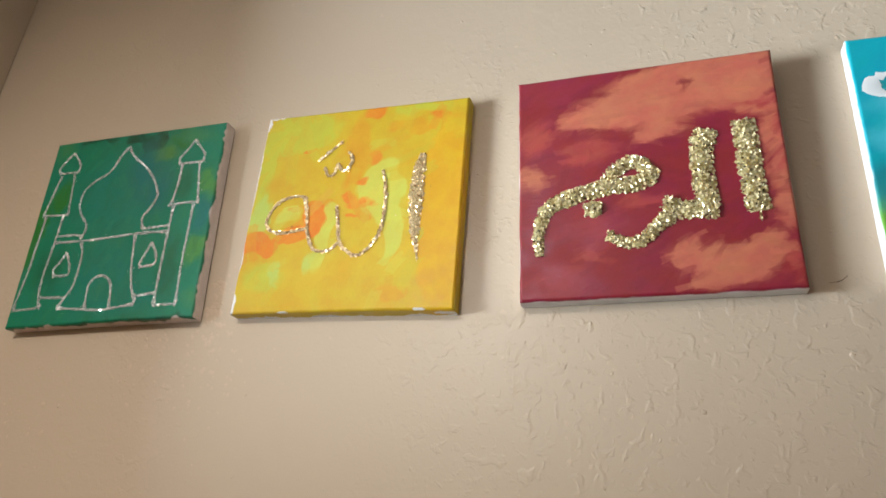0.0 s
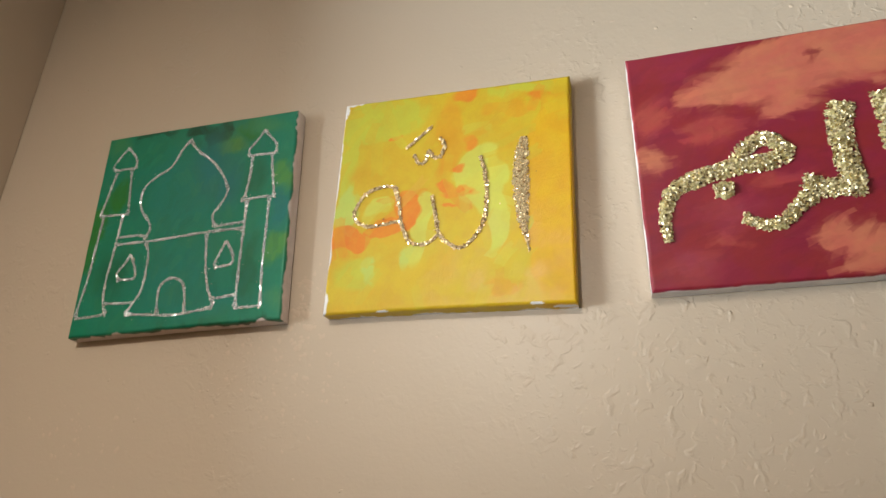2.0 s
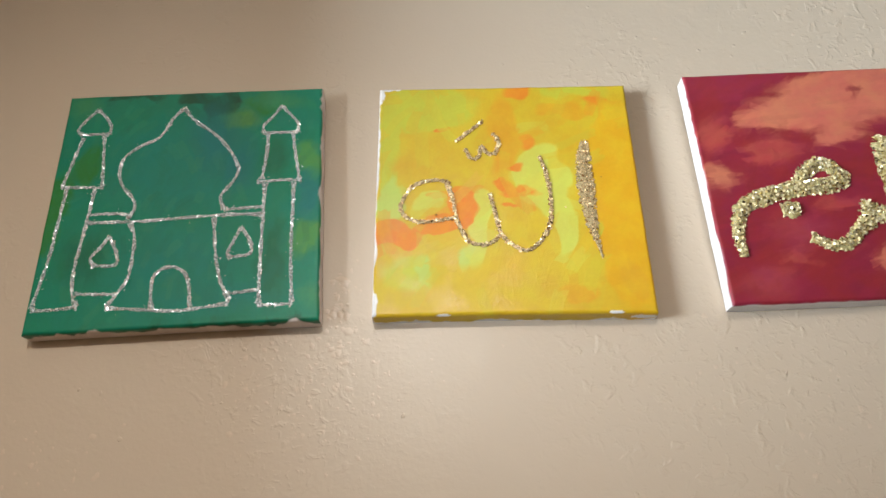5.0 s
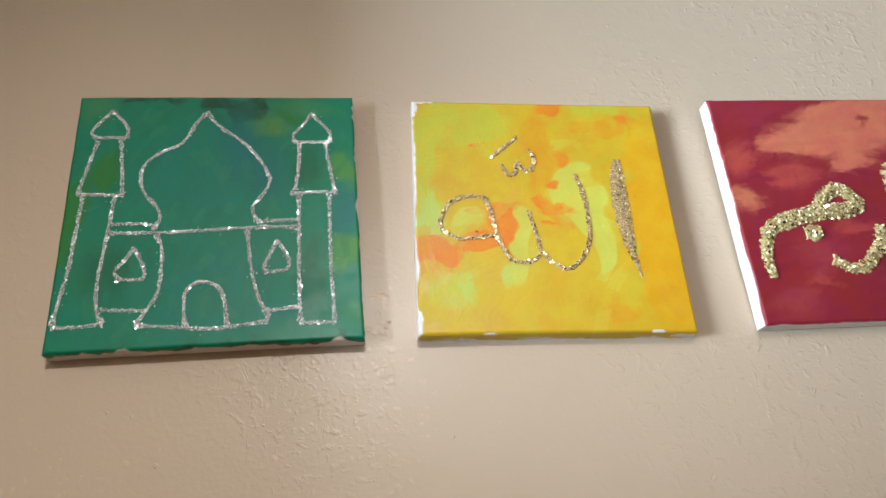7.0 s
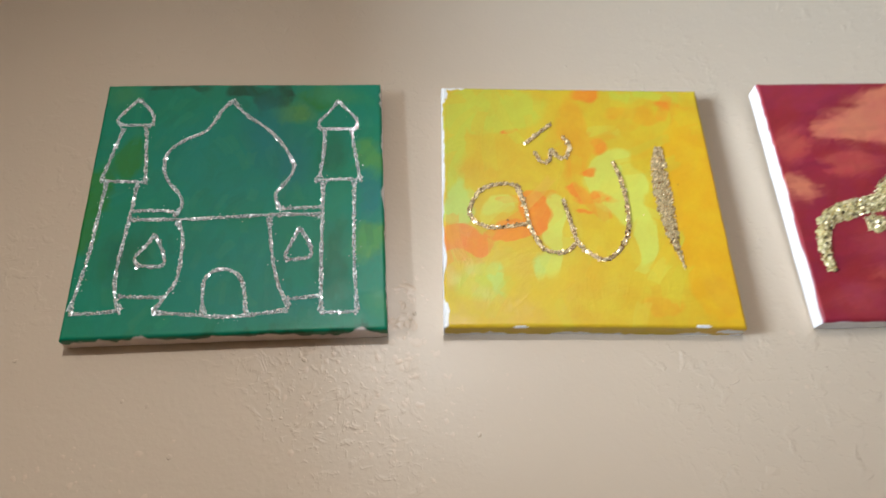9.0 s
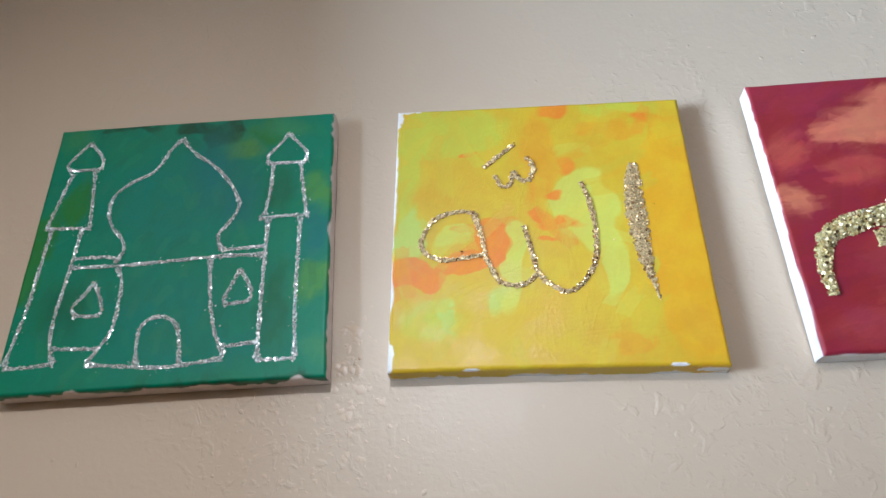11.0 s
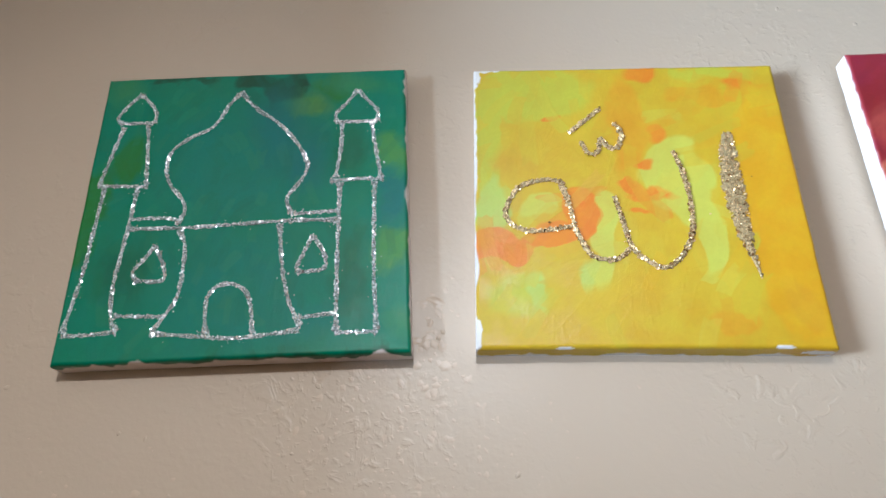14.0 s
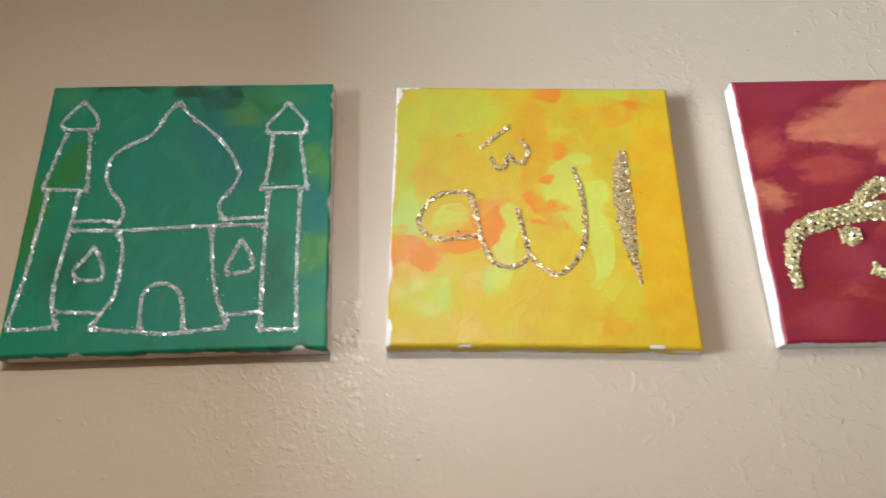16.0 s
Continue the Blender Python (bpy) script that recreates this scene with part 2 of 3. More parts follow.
class Coat:
    """Paint on a stretched canvas, laid out flat with its sides: a colour and a thickness for each point of the mesh."""
    ROUND = 0.0034

    def __init__(self, w, h, d, seed, cell=0.0008):
        self.w, self.h, self.d, self.seed = w, h, d, seed
        self.rng = np.random.default_rng(seed)
        self.arc = self.ROUND * math.pi / 2
        self.xs, self.zs = self.ticks(w, cell), self.ticks(h, cell)
        self.X, self.Z = np.meshgrid(self.xs, self.zs)
        self.colour = np.zeros(self.X.shape + (3,))
        self.thick = np.zeros(self.X.shape)

    def ticks(self, size, cell):
        flat = size / 2 - self.ROUND
        side = self.arc + self.d - self.ROUND
        out = np.concatenate([np.linspace(0, self.arc, 5)[1:], np.linspace(self.arc, side, 9)[1:]])
        mid = np.linspace(-flat, flat, int(2 * flat / cell))
        return np.concatenate([-flat - out[::-1], mid, flat + out])

    def fold(self, s, size):
        """From the flat layout to the place across the canvas and the depth behind its front."""
        flat = size / 2 - self.ROUND
        q = np.maximum(np.abs(s) - flat, 0)
        angle = np.minimum(q, self.arc) / self.ROUND
        return np.sign(s) * (np.minimum(np.abs(s), flat) + self.ROUND * np.sin(angle)), self.ROUND * (1 - np.cos(angle)) + np.maximum(q - self.arc, 0)

    def wanted(self, x, z, base, patches, lean, drag):
        """The colour that the painter has in mind at a place."""
        along, across = x * math.cos(lean) + z * math.sin(lean), z * math.cos(lean) - x * math.sin(lean)
        pull = drag * (cloud2(across * 110 + self.seed, along * 12) - 0.5)
        x, z = x + pull * math.cos(lean), z + pull * math.sin(lean)
        wx = x + 0.016 * (cloud2(x * 45 + self.seed, z * 45) - 0.5) + 0.003 * (cloud2(x * 150, z * 150 + self.seed) - 0.5)
        wz = z + 0.016 * (cloud2(x * 45, z * 45 + 7 + self.seed) - 0.5) + 0.003 * (cloud2(x * 150 + 9, z * 150 + self.seed) - 0.5)
        col = np.ones(np.shape(x) + (3,)) * np.array(base[:3])
        for paint, soft, spots in patches:
            for u, v, ru, rv in spots:
                r = np.hypot((wx - (u - 0.5) * self.w) / (ru * self.w), (wz - (v - 0.5) * self.h) / (rv * self.h))
                k = np.clip((1 + soft - r) / (2 * soft), 0, 1)[..., None]
                col = col * (1 - k) + np.array(paint[:3]) * k
        return col

    def stroke(self, x, z, angle, length, width, paint, cover, dry, bend, soft):
        """One pull of a flat brush: streaked along the bristles, ragged at its ends, with a small ridge along each edge."""
        reach = length / 2 + width
        i0, i1 = np.searchsorted(self.xs, (x - reach, x + reach))
        j0, j1 = np.searchsorted(self.zs, (z - reach, z + reach))
        if i1 - i0 < 2 or j1 - j0 < 2:
            return
        dx, dz = self.X[j0:j1, i0:i1] - x, self.Z[j0:j1, i0:i1] - z
        a = dx * math.cos(angle) + dz * math.sin(angle)
        b = dz * math.cos(angle) - dx * math.sin(angle) - bend * a * a / length
        o = self.rng.uniform(0, 60, 4)
        bristle = 0.45 * cloud2(b / 0.003 + o[0], a / length * 2 + o[1]) + 0.55 * cloud2(b / 0.008 + o[1], a / length * 2 + o[2])
        edge = width / 2 * (0.84 + 0.30 * cloud2(a / 0.016 + o[2], o[3] + 0 * a))
        k = np.clip((edge - np.abs(b)) / soft, 0, 1)
        lim = length / 2 * (1 - 0.30 * cloud2(b / 0.005 + o[3], o[0] + 0 * a))
        k = k * np.clip((lim - np.abs(a)) / (2 * soft), 0, 1)
        k = k * np.clip((bristle + 0.25 - 2.2 * dry * np.maximum(a / length - 0.05, 0)) / 0.22, 0, 1) * cover
        ridge = np.exp(-((np.abs(b) - edge + 0.0014) / 0.0010) ** 2)
        part_of = self.colour[j0:j1, i0:i1]
        part_of += (np.array(paint[:3]) * (0.96 + 0.08 * bristle)[..., None] - part_of) * k[..., None]
        lay = self.thick[j0:j1, i0:i1]
        lay += k * (0.00004 * bristle + 0.00009 * ridge - 0.5 * lay)

    def work(self, base, patches, passes, lean=0.0, swing=1.2, stray=0.05, drag=0.012, keep=0.0, soft=0.0011, tints=()):
        """Cover the canvas in passes of brushwork, wide to narrow; later ones only where the colour is still wrong."""
        plan = self.wanted(self.X, self.Z, base, patches, lean, drag)
        self.colour[:] = plan
        for n, (width, long, step, cover, dry, miss) in enumerate(passes):
            gx, gz = np.meshgrid(np.arange(-self.w / 2 - 0.02, self.w / 2 + 0.02, step), np.arange(-self.h / 2 - 0.02, self.h / 2 + 0.02, step))
            gx = gx.ravel() + self.rng.uniform(-0.5, 0.5, gx.size) * step
            gz = gz.ravel() + self.rng.uniform(-0.5, 0.5, gz.size) * step
            want = self.wanted(gx, gz, base, patches, lean, drag)
            turn = lean + swing * 2 * (cloud2(gx * 14 + self.seed + n * 5, gz * 14) - 0.5) + self.rng.normal(0, 0.25, gx.size)
            if n == len(passes) - 1:
                self.colour += (plan - self.colour) * keep
            for i in self.rng.permutation(gx.size):
                if miss:
                    p, q = np.searchsorted(self.xs, gx[i]), np.searchsorted(self.zs, gz[i])
                    now = self.colour[min(q, len(self.zs) - 1), min(p, len(self.xs) - 1)]
                    if np.abs(now - want[i]).max() < miss * max(0.12, want[i].max()):
                        continue
                if len(tints) and self.rng.random() < 0.45:
                    want[i] += (np.array(tints[self.rng.integers(len(tints))][:3]) - want[i]) * self.rng.uniform(0.2, 0.7)
                hue = want[i] * (1 + self.rng.normal(0, stray)) * (1 + self.rng.normal(0, stray * 0.6, 3))
                self.stroke(gx[i], gz[i], turn[i], long * self.rng.uniform(0.6, 1.3), width * self.rng.uniform(0.7, 1.25), np.clip(hue, 0.002, 0.95),
                            cover * self.rng.uniform(0.7, 1.0), dry, self.rng.normal(0, 0.25), soft)

    def bare(self, reaches, primer, spots=()):
        """Primer left showing. reaches: how far the paint goes past the front's left, right, top and bottom edge, and how raggedly."""
        show = np.zeros(self.X.shape)
        for n, (reach, rag) in enumerate(reaches):
            out, along = ((-self.X - self.w / 2, self.Z), (self.X - self.w / 2, self.Z), (self.Z - self.h / 2, self.X), (-self.Z - self.h / 2, self.X))[n]
            wave = 0.65 * cloud2(along * 38 + 11 * n + self.seed, out * 30) + 0.35 * cloud2(along * 150 + self.seed, out * 110 + n)
            show = np.maximum(show, np.clip((out - reach + rag * 2 * (wave - 0.5)) / 0.0012 + 0.5, 0, 1))
        for u, v, ru, rv in spots:
            r = np.hypot((self.X - (u - 0.5) * self.w) / (ru * self.w), (self.Z - (v - 0.5) * self.h) / (rv * self.h))
            show = np.maximum(show, np.clip((1.0 - r + 0.5 * (cloud2(self.X * 260 + self.seed, self.Z * 260) - 0.5)) / 0.15 + 0.5, 0, 1))
        tone = 0.93 + 0.14 * cloud2(self.X * 120, self.Z * 120 + 3)
        self.colour += (np.array(primer[:3]) * tone[..., None] - self.colour) * show[..., None]
        self.thick *= 1 - 0.8 * show

    def mesh(self, rack, slip, lift):
        """The stretched canvas: rounded front edge, sides a little wavy, back at y = 0. lift: how much the lower right corner sits high."""
        rnd = random.Random(self.seed)
        bend = [rnd.uniform(-0.0014, 0.0006) for _ in range(4)]
        px, qx = self.fold(self.X, self.w)
        pz, qz = self.fold(self.Z, self.h)
        deep = np.maximum(qx, qz)
        sx, sz = px / (self.w / 2), pz / (self.h / 2)
        x = px + np.abs(sx) * sx * (1 - sz * sz) * np.where(sx > 0, bend[0], bend[1]) + 0.0005 * sx * (cloud2(pz * 60 + self.seed, deep * 90) - 0.5)
        z = pz + np.abs(sz) * sz * (1 - sx * sx) * np.where(sz > 0, bend[2], bend[3]) + 0.0005 * sz * (cloud2(px * 60, deep * 90 + self.seed) - 0.5)
        sag = 0.0007 * (1 - sx ** 4) * (1 - sz ** 4)
        y = -self.d + deep + sag - self.thick * (deep < 0.001)
        x = x - rack * z - slip
        z = z + lift * (sx * 0.5 + 0.5) * (0.5 - sz * 0.5)
        rows, cols = x.shape
        at = np.arange(rows * cols).reshape(rows, cols)
        quads = np.stack([at[:-1, :-1], at[:-1, 1:], at[1:, 1:], at[1:, :-1]], -1)
        turn = self.ROUND * 0.999
        corner = (np.minimum(qx, qz) > turn)
        keep = ~(corner[:-1, :-1] | corner[1:, 1:] | corner[:-1, 1:] | corner[1:, :-1])
        me = bpy.data.meshes.new("stretched_canvas")
        me.from_pydata(np.stack([x, y, z], -1).reshape(-1, 3).tolist(), [], quads[keep].tolist())
        flat = me.color_attributes.new("paint", "FLOAT_COLOR", "POINT")
        flat.data.foreach_set("color", np.concatenate([self.colour, np.ones(self.X.shape + (1,))], -1).astype(np.float32).ravel())
        me.polygons.foreach_set("use_smooth", np.ones(len(me.polygons), bool))
        bm = bmesh.new()
        bm.from_mesh(me)
        bpy.data.meshes.remove(me)
        bmesh.ops.delete(bm, geom=[v for v in bm.verts if not v.link_faces], context="VERTS")
        bmesh.ops.remove_doubles(bm, verts=[v for v in bm.verts if v.is_boundary], dist=0.00002)
        return bm


def curve_through(pts, step):
    """Evenly spaced points on a smooth line through pts (2D)."""
    p = [Vector(q) for q in pts]
    if len(p) == 2:
        out = [p[0].lerp(p[1], i / 20) for i in range(21)]
    else:
        closed = (p[0] - p[-1]).length < 1e-6
        a = [p[-2] if closed else 2 * p[0] - p[1]] + p + [p[1] if closed else 2 * p[-1] - p[-2]]
        out = []
        for i in range(len(p) - 1):
            p0, p1, p2, p3 = a[i:i + 4]
            for k in range(16):
                s = k / 16
                out.append(0.5 * ((2 * p1) + (p2 - p0) * s + (2 * p0 - 5 * p1 + 4 * p2 - p3) * s * s + (3 * p1 - p0 - 3 * p2 + p3) * s ** 3))
        out.append(p[-1])
    line, left = [out[0]], step
    for q, r in zip(out, out[1:]):
        seg = (r - q).length
        while seg >= left > 0:
            q = q.lerp(r, left / seg)
            line.append(q)
            seg, left = (r - q).length, step
        left -= seg
    return line


def bead(lines, widths, y, high, rnd):
    """Raised glue lines. widths: a number, or for each line a function of 0..1."""
    bm = bmesh.new()
    seed_z = rnd.uniform(0, 50)
    for line, width in zip(lines, widths):
        rows = []
        n = len(line)
        for i, p in enumerate(line):
            t = (line[min(i + 1, n - 1)] - line[max(i - 1, 0)])
            t = t.normalized() if t.length else Vector((1, 0))
            side = Vector((-t.y, t.x))
            lump = 0.82 + 0.62 * noise.noise((p.x * 160, p.y * 160, seed_z))
            wd = (width(i / max(1, n - 1)) if callable(width) else width) * rnd.uniform(0.8, 1.15) * lump / 2
            hg = high * rnd.uniform(0.75, 1.2)
            rows.append([bm.verts.new((p.x + side.x * wd * o, y - hg * k, p.y + side.y * wd * o))
                         for o, k in ((-1, -0.15), (-0.65, 0.7), (0, 1.0), (0.65, 0.7), (1, -0.15))])
        for a, b in zip(rows, rows[1:]):
            for i in range(4):
                bm.faces.new((a[i], b[i], b[i + 1], a[i + 1]))
        for r in (rows[0], rows[-1]):
            bm.faces.new(r)
    bmesh.ops.recalc_face_normals(bm, faces=bm.faces)
    for f in bm.faces:
        f.smooth = True
    return bm


def flakes(lines, widths, step, y, high, size, per_m, tilt, rnd, sides=6, stray=0.02, big=1.0):
    """Many small flat flakes lying at odd angles on the glue lines, as one mesh."""
    verts, faces = [], []
    for line, width in zip(lines, widths):
        n = len(line)
        for i, p in enumerate(line):
            wd = width(i / max(1, n - 1)) if callable(width) else width
            want = per_m * step * (wd / 0.004)
            for _ in range(int(want) + (rnd.random() < want % 1)):
                q = line[min(i + 1, n - 1)] - p
                t = q.normalized() if q.length else Vector((1, 0))
                o = rnd.uniform(-1, 1)
                far = 3.5 if rnd.random() < stray else 1.0
                c = p + t * rnd.uniform(-0.5, 0.5) * step + Vector((-t.y, t.x)) * o * far * wd / 2
                lift = high * max(0.05, 1 - o * o) * rnd.uniform(0.8, 1.5) if far == 1 else 0.0003
                nrm = Vector((rnd.gauss(0, tilt), -1, rnd.gauss(0, tilt))).normalized()
                e1 = nrm.orthogonal().normalized()
                e2 = nrm.cross(e1)
                r0, a0 = size * rnd.uniform(0.7, 1.25) * (big if rnd.random() < 0.13 else 1.0), rnd.uniform(0, 6.28)
                base = len(verts)
                for k in range(sides):
                    a = a0 + 2 * math.pi * k / sides
                    v = Vector((c.x, y - lift, c.y)) + (e1 * math.cos(a) + e2 * math.sin(a)) * r0
                    verts.append((v.x, min(v.y, y - 0.00005), v.z))
                faces.append(tuple(range(base, base + sides)))
    me = bpy.data.meshes.new("glitter")
    me.from_pydata(verts, [], faces)
    return me


def painting(name, label, cx, cz, turn, coat, mat, off=0.0, rack=0.0, slip=0.0, lift=0.0, tilt=0.0):
    """A square canvas on the wall; returns the thing, with its stretched canvas and the bars of its stretcher."""
    ob = new(name)
    ob.matrix_world = pose(cx, -off, cz) @ pose(0, 0, 0, tilt, -turn, 0)
    tagged(ob, label, "canvas painting", "canvases on the wall")
    part("stretched_canvas", coat.mesh(rack, slip, lift), mat, ob)
    w, h = coat.w / 2 - 0.004, coat.h / 2 - 0.006
    for lo, hi in (((-w, -h), (-w + 0.03, h)), ((w - 0.03, -h), (w, h)), ((-w + 0.031, -h), (w - 0.031, -h + 0.03)), ((-w + 0.031, h - 0.03), (w - 0.031, h))):
        bm = box(bmesh.new(), (lo[0] - slip, -coat.d + 0.004, lo[1]), (hi[0] - slip, -0.0008, hi[1]))
        for v in bm.verts:
            v.co.x -= rack * v.co.z
        part("stretcher_bar", bm, PINE, ob)
    return ob


def glitter(thing, name, label, w, h, d, strokes, width, high, glue, mat, size, per_m, tilt, seed, sides=6, stray=0.02, widths=None, rack=0.0):
    """A drawn element in glitter glue: the raised glue is the part, its flakes lie on it."""
    rnd = random.Random(seed)
    step = 0.0016
    lines = [curve_through([((u - 0.5) * w - rack * (v - 0.5) * h, (v - 0.5) * h) for u, v in s], step) for s in strokes]
    widths = widths or [width] * len(lines)
    p = part(name, bead(lines, widths, -d, high, rnd), glue, thing, label)
    me = flakes(lines, widths, step, -d, high, size, per_m, tilt, rnd, sides, stray, 2.0 if size < 0.001 else 1.0)
    me.materials.append(mat)
    g = new("glitter", me)
    g.parent = p
    tagged(g, kind="stuff")
    return p


# Green canvas with a mosque outline
GW, GH, GD, G_RACK = 0.3135, 0.3125, 0.021, 0.028
G_LIGHT, G_DARK, G_BLUE, G_LIME = rgb(52, 126, 80), rgb(12, 66, 36), rgb(10, 106, 98), rgb(72, 134, 60)
G_OLIVE, G_MOSS, G_DEEP, G_BASE, G_TEAL = rgb(78, 130, 58), rgb(34, 112, 38), rgb(8, 98, 66), rgb(6, 117, 86), rgb(8, 115, 94)
green_coat = Coat(GW + 0.004, GH + 0.003, GD, 11)
green_coat.work(G_BASE, [
    (G_TEAL, 0.5, [(0.45, 0.64, 0.22, 0.2), (0.48, 0.26, 0.2, 0.12), (0.6, 0.1, 0.3, 0.06)]),
    (G_DARK, 0.12, [(0.615, 0.935, 0.085, 0.05), (0.50, 0.97, 0.07, 0.03), (0.261, 0.992, 0.11, 0.02)]),
    (G_OLIVE, 0.35, [(0.677, 0.855, 0.071, 0.043)]), (G_MOSS, 0.3, [(0.76, 0.925, 0.05, 0.04)]), (G_LIGHT, 0.5, [(0.823, 0.945, 0.084, 0.033), (0.057, 0.953, 0.063, 0.041)]),
    (G_BLUE, 0.5, [(0.589, 0.782, 0.074, 0.141), (0.694, 0.656, 0.066, 0.1)]),
    (G_MOSS, 0.2, [(0.103, 0.668, 0.053, 0.085), (0.026, 0.499, 0.048, 0.144), (0.014, 0.368, 0.037, 0.074)]),
    (G_LIME, 0.25, [(0.955, 0.666, 0.045, 0.074), (0.951, 0.327, 0.049, 0.071)]), (G_BLUE, 0.4, [(0.962, 0.501, 0.043, 0.09)]),
    (G_DEEP, 0.5, [(0.836, 0.685, 0.046, 0.101), (0.166, 0.282, 0.072, 0.1), (0.835, 0.241, 0.048, 0.153)]),
    (G_LIGHT, 0.5, [(0.958, 0.084, 0.04, 0.05)]), (G_DARK, 0.3, [(0.5, -0.030, 0.6, 0.022)])],
    [(0.024, 0.070, 0.022, 0.4, 0.6, 0), (0.015, 0.045, 0.016, 0.35, 0.6, 0), (0.010, 0.030, 0.013, 0.35, 0.6, 0)], 1.3, 1.0, 0.06, 0.006, 0.75, 0.0012, (G_LIGHT, G_DEEP, G_TEAL))
green_coat.bare([(0.006, 0.006), (0.0015, 0.005), (0.010, 0.004), (0.0045, 0.010)], rgb(226, 212, 203))
green = painting("canvas_painting", "green canvas with a mosque outlined in silver glitter", -0.2208, 1.897, 1.4, green_coat, painted("green_acrylic", 0.40), 0.002,
                 rack=G_RACK, slip=0.002, lift=0.005)


def silver(name, strokes, seed, width=0.0043):
    swell = [lambda k: width * (0.88 + 0.7 * math.exp(-(k / 0.05) ** 2) + 0.7 * math.exp(-((1 - k) / 0.05) ** 2) + 0.14 * math.sin(29 * k + seed))] * len(strokes)
    glitter(green, name, "silver glitter glue line", GW, GH, GD, strokes, width, 0.0005, SILVER_GLUE, SILVER_FLAKE, 0.00048, 4200, 0.34, seed, 5, 0.012, widths=swell, rack=G_RACK)


silver("dome_outline", [
    [(0.295, 0.438), (0.313, 0.479), (0.299, 0.521), (0.254, 0.576), (0.235, 0.635), (0.242, 0.695), (0.289, 0.745), (0.371, 0.795), (0.417, 0.883), (0.451, 0.927)],
    [(0.451, 0.927), (0.512, 0.855), (0.585, 0.796), (0.642, 0.727), (0.680, 0.656), (0.684, 0.614), (0.663, 0.570), (0.632, 0.526), (0.627, 0.503), (0.647, 0.452)]], 21)
silver("roof_beam", [
    [(0.141, 0.422), (0.332, 0.421), (0.464, 0.427), (0.652, 0.435), (0.786, 0.432)],
    [(0.149, 0.457), (0.274, 0.454), (0.298, 0.431)],
    [(0.654, 0.458), (0.791, 0.464)]], 22)
silver("tower_outline", [
    [(0.111, 0.936), (0.070, 0.885), (0.045, 0.841), (0.060, 0.818)],
    [(0.060, 0.818), (0.171, 0.816)],
    [(0.171, 0.816), (0.173, 0.851), (0.150, 0.893), (0.111, 0.936)],
    [(0.072, 0.802), (0.054, 0.716), (0.028, 0.582)],
    [(0.152, 0.810), (0.165, 0.697), (0.178, 0.572)],
    [(0.025, 0.579), (0.187, 0.572)],
    [(0.047, 0.575), (0.039, 0.422), (0.032, 0.284), (0.006, 0.089)],
    [(0.152, 0.566), (0.146, 0.451), (0.135, 0.314), (0.130, 0.208), (0.142, 0.131), (0.162, 0.092)],
    [(0.009, 0.083), (0.082, 0.084), (0.162, 0.092)]], 23)
silver("tower_outline", [
    [(0.840, 0.921), (0.803, 0.867), (0.772, 0.830), (0.773, 0.794)],
    [(0.773, 0.794), (0.907, 0.794)],
    [(0.907, 0.794), (0.906, 0.836), (0.882, 0.869), (0.840, 0.921)],
    [(0.792, 0.791), (0.790, 0.691), (0.775, 0.580)],
    [(0.888, 0.788), (0.899, 0.702), (0.918, 0.573)],
    [(0.761, 0.570), (0.845, 0.575), (0.928, 0.573)],
    [(0.790, 0.563), (0.788, 0.282), (0.790, 0.073)],
    [(0.898, 0.564), (0.896, 0.279), (0.905, 0.074)],
    [(0.790, 0.073), (0.905, 0.074)]], 24)
silver("wall_outline", [
    [(0.307, 0.412), (0.329, 0.350), (0.330, 0.248), (0.323, 0.187), (0.295, 0.137), (0.264, 0.086)],
    [(0.149, 0.140), (0.295, 0.133)],
    [(0.264, 0.083), (0.372, 0.074), (0.496, 0.064), (0.598, 0.072), (0.688, 0.085)],
    [(0.610, 0.424), (0.623, 0.305), (0.649, 0.179), (0.689, 0.095)],
    [(0.684, 0.121), (0.790, 0.131)]], 25)
silver("door_arch", [
    [(0.420, 0.076), (0.412, 0.166), (0.427, 0.214), (0.473, 0.232), (0.519, 0.211), (0.542, 0.163), (0.554, 0.073)]], 26)
silver("window_outline", [
    [(0.237, 0.362), (0.212, 0.321), (0.182, 0.280), (0.193, 0.248)],
    [(0.193, 0.248), (0.269, 0.246), (0.277, 0.278), (0.260, 0.320), (0.237, 0.362)]], 27)
silver("window_outline", [
    [(0.713, 0.379), (0.688, 0.326), (0.670, 0.278), (0.675, 0.262)],
    [(0.675, 0.262), (0.746, 0.270), (0.754, 0.302), (0.737, 0.344), (0.713, 0.379)]], 28)

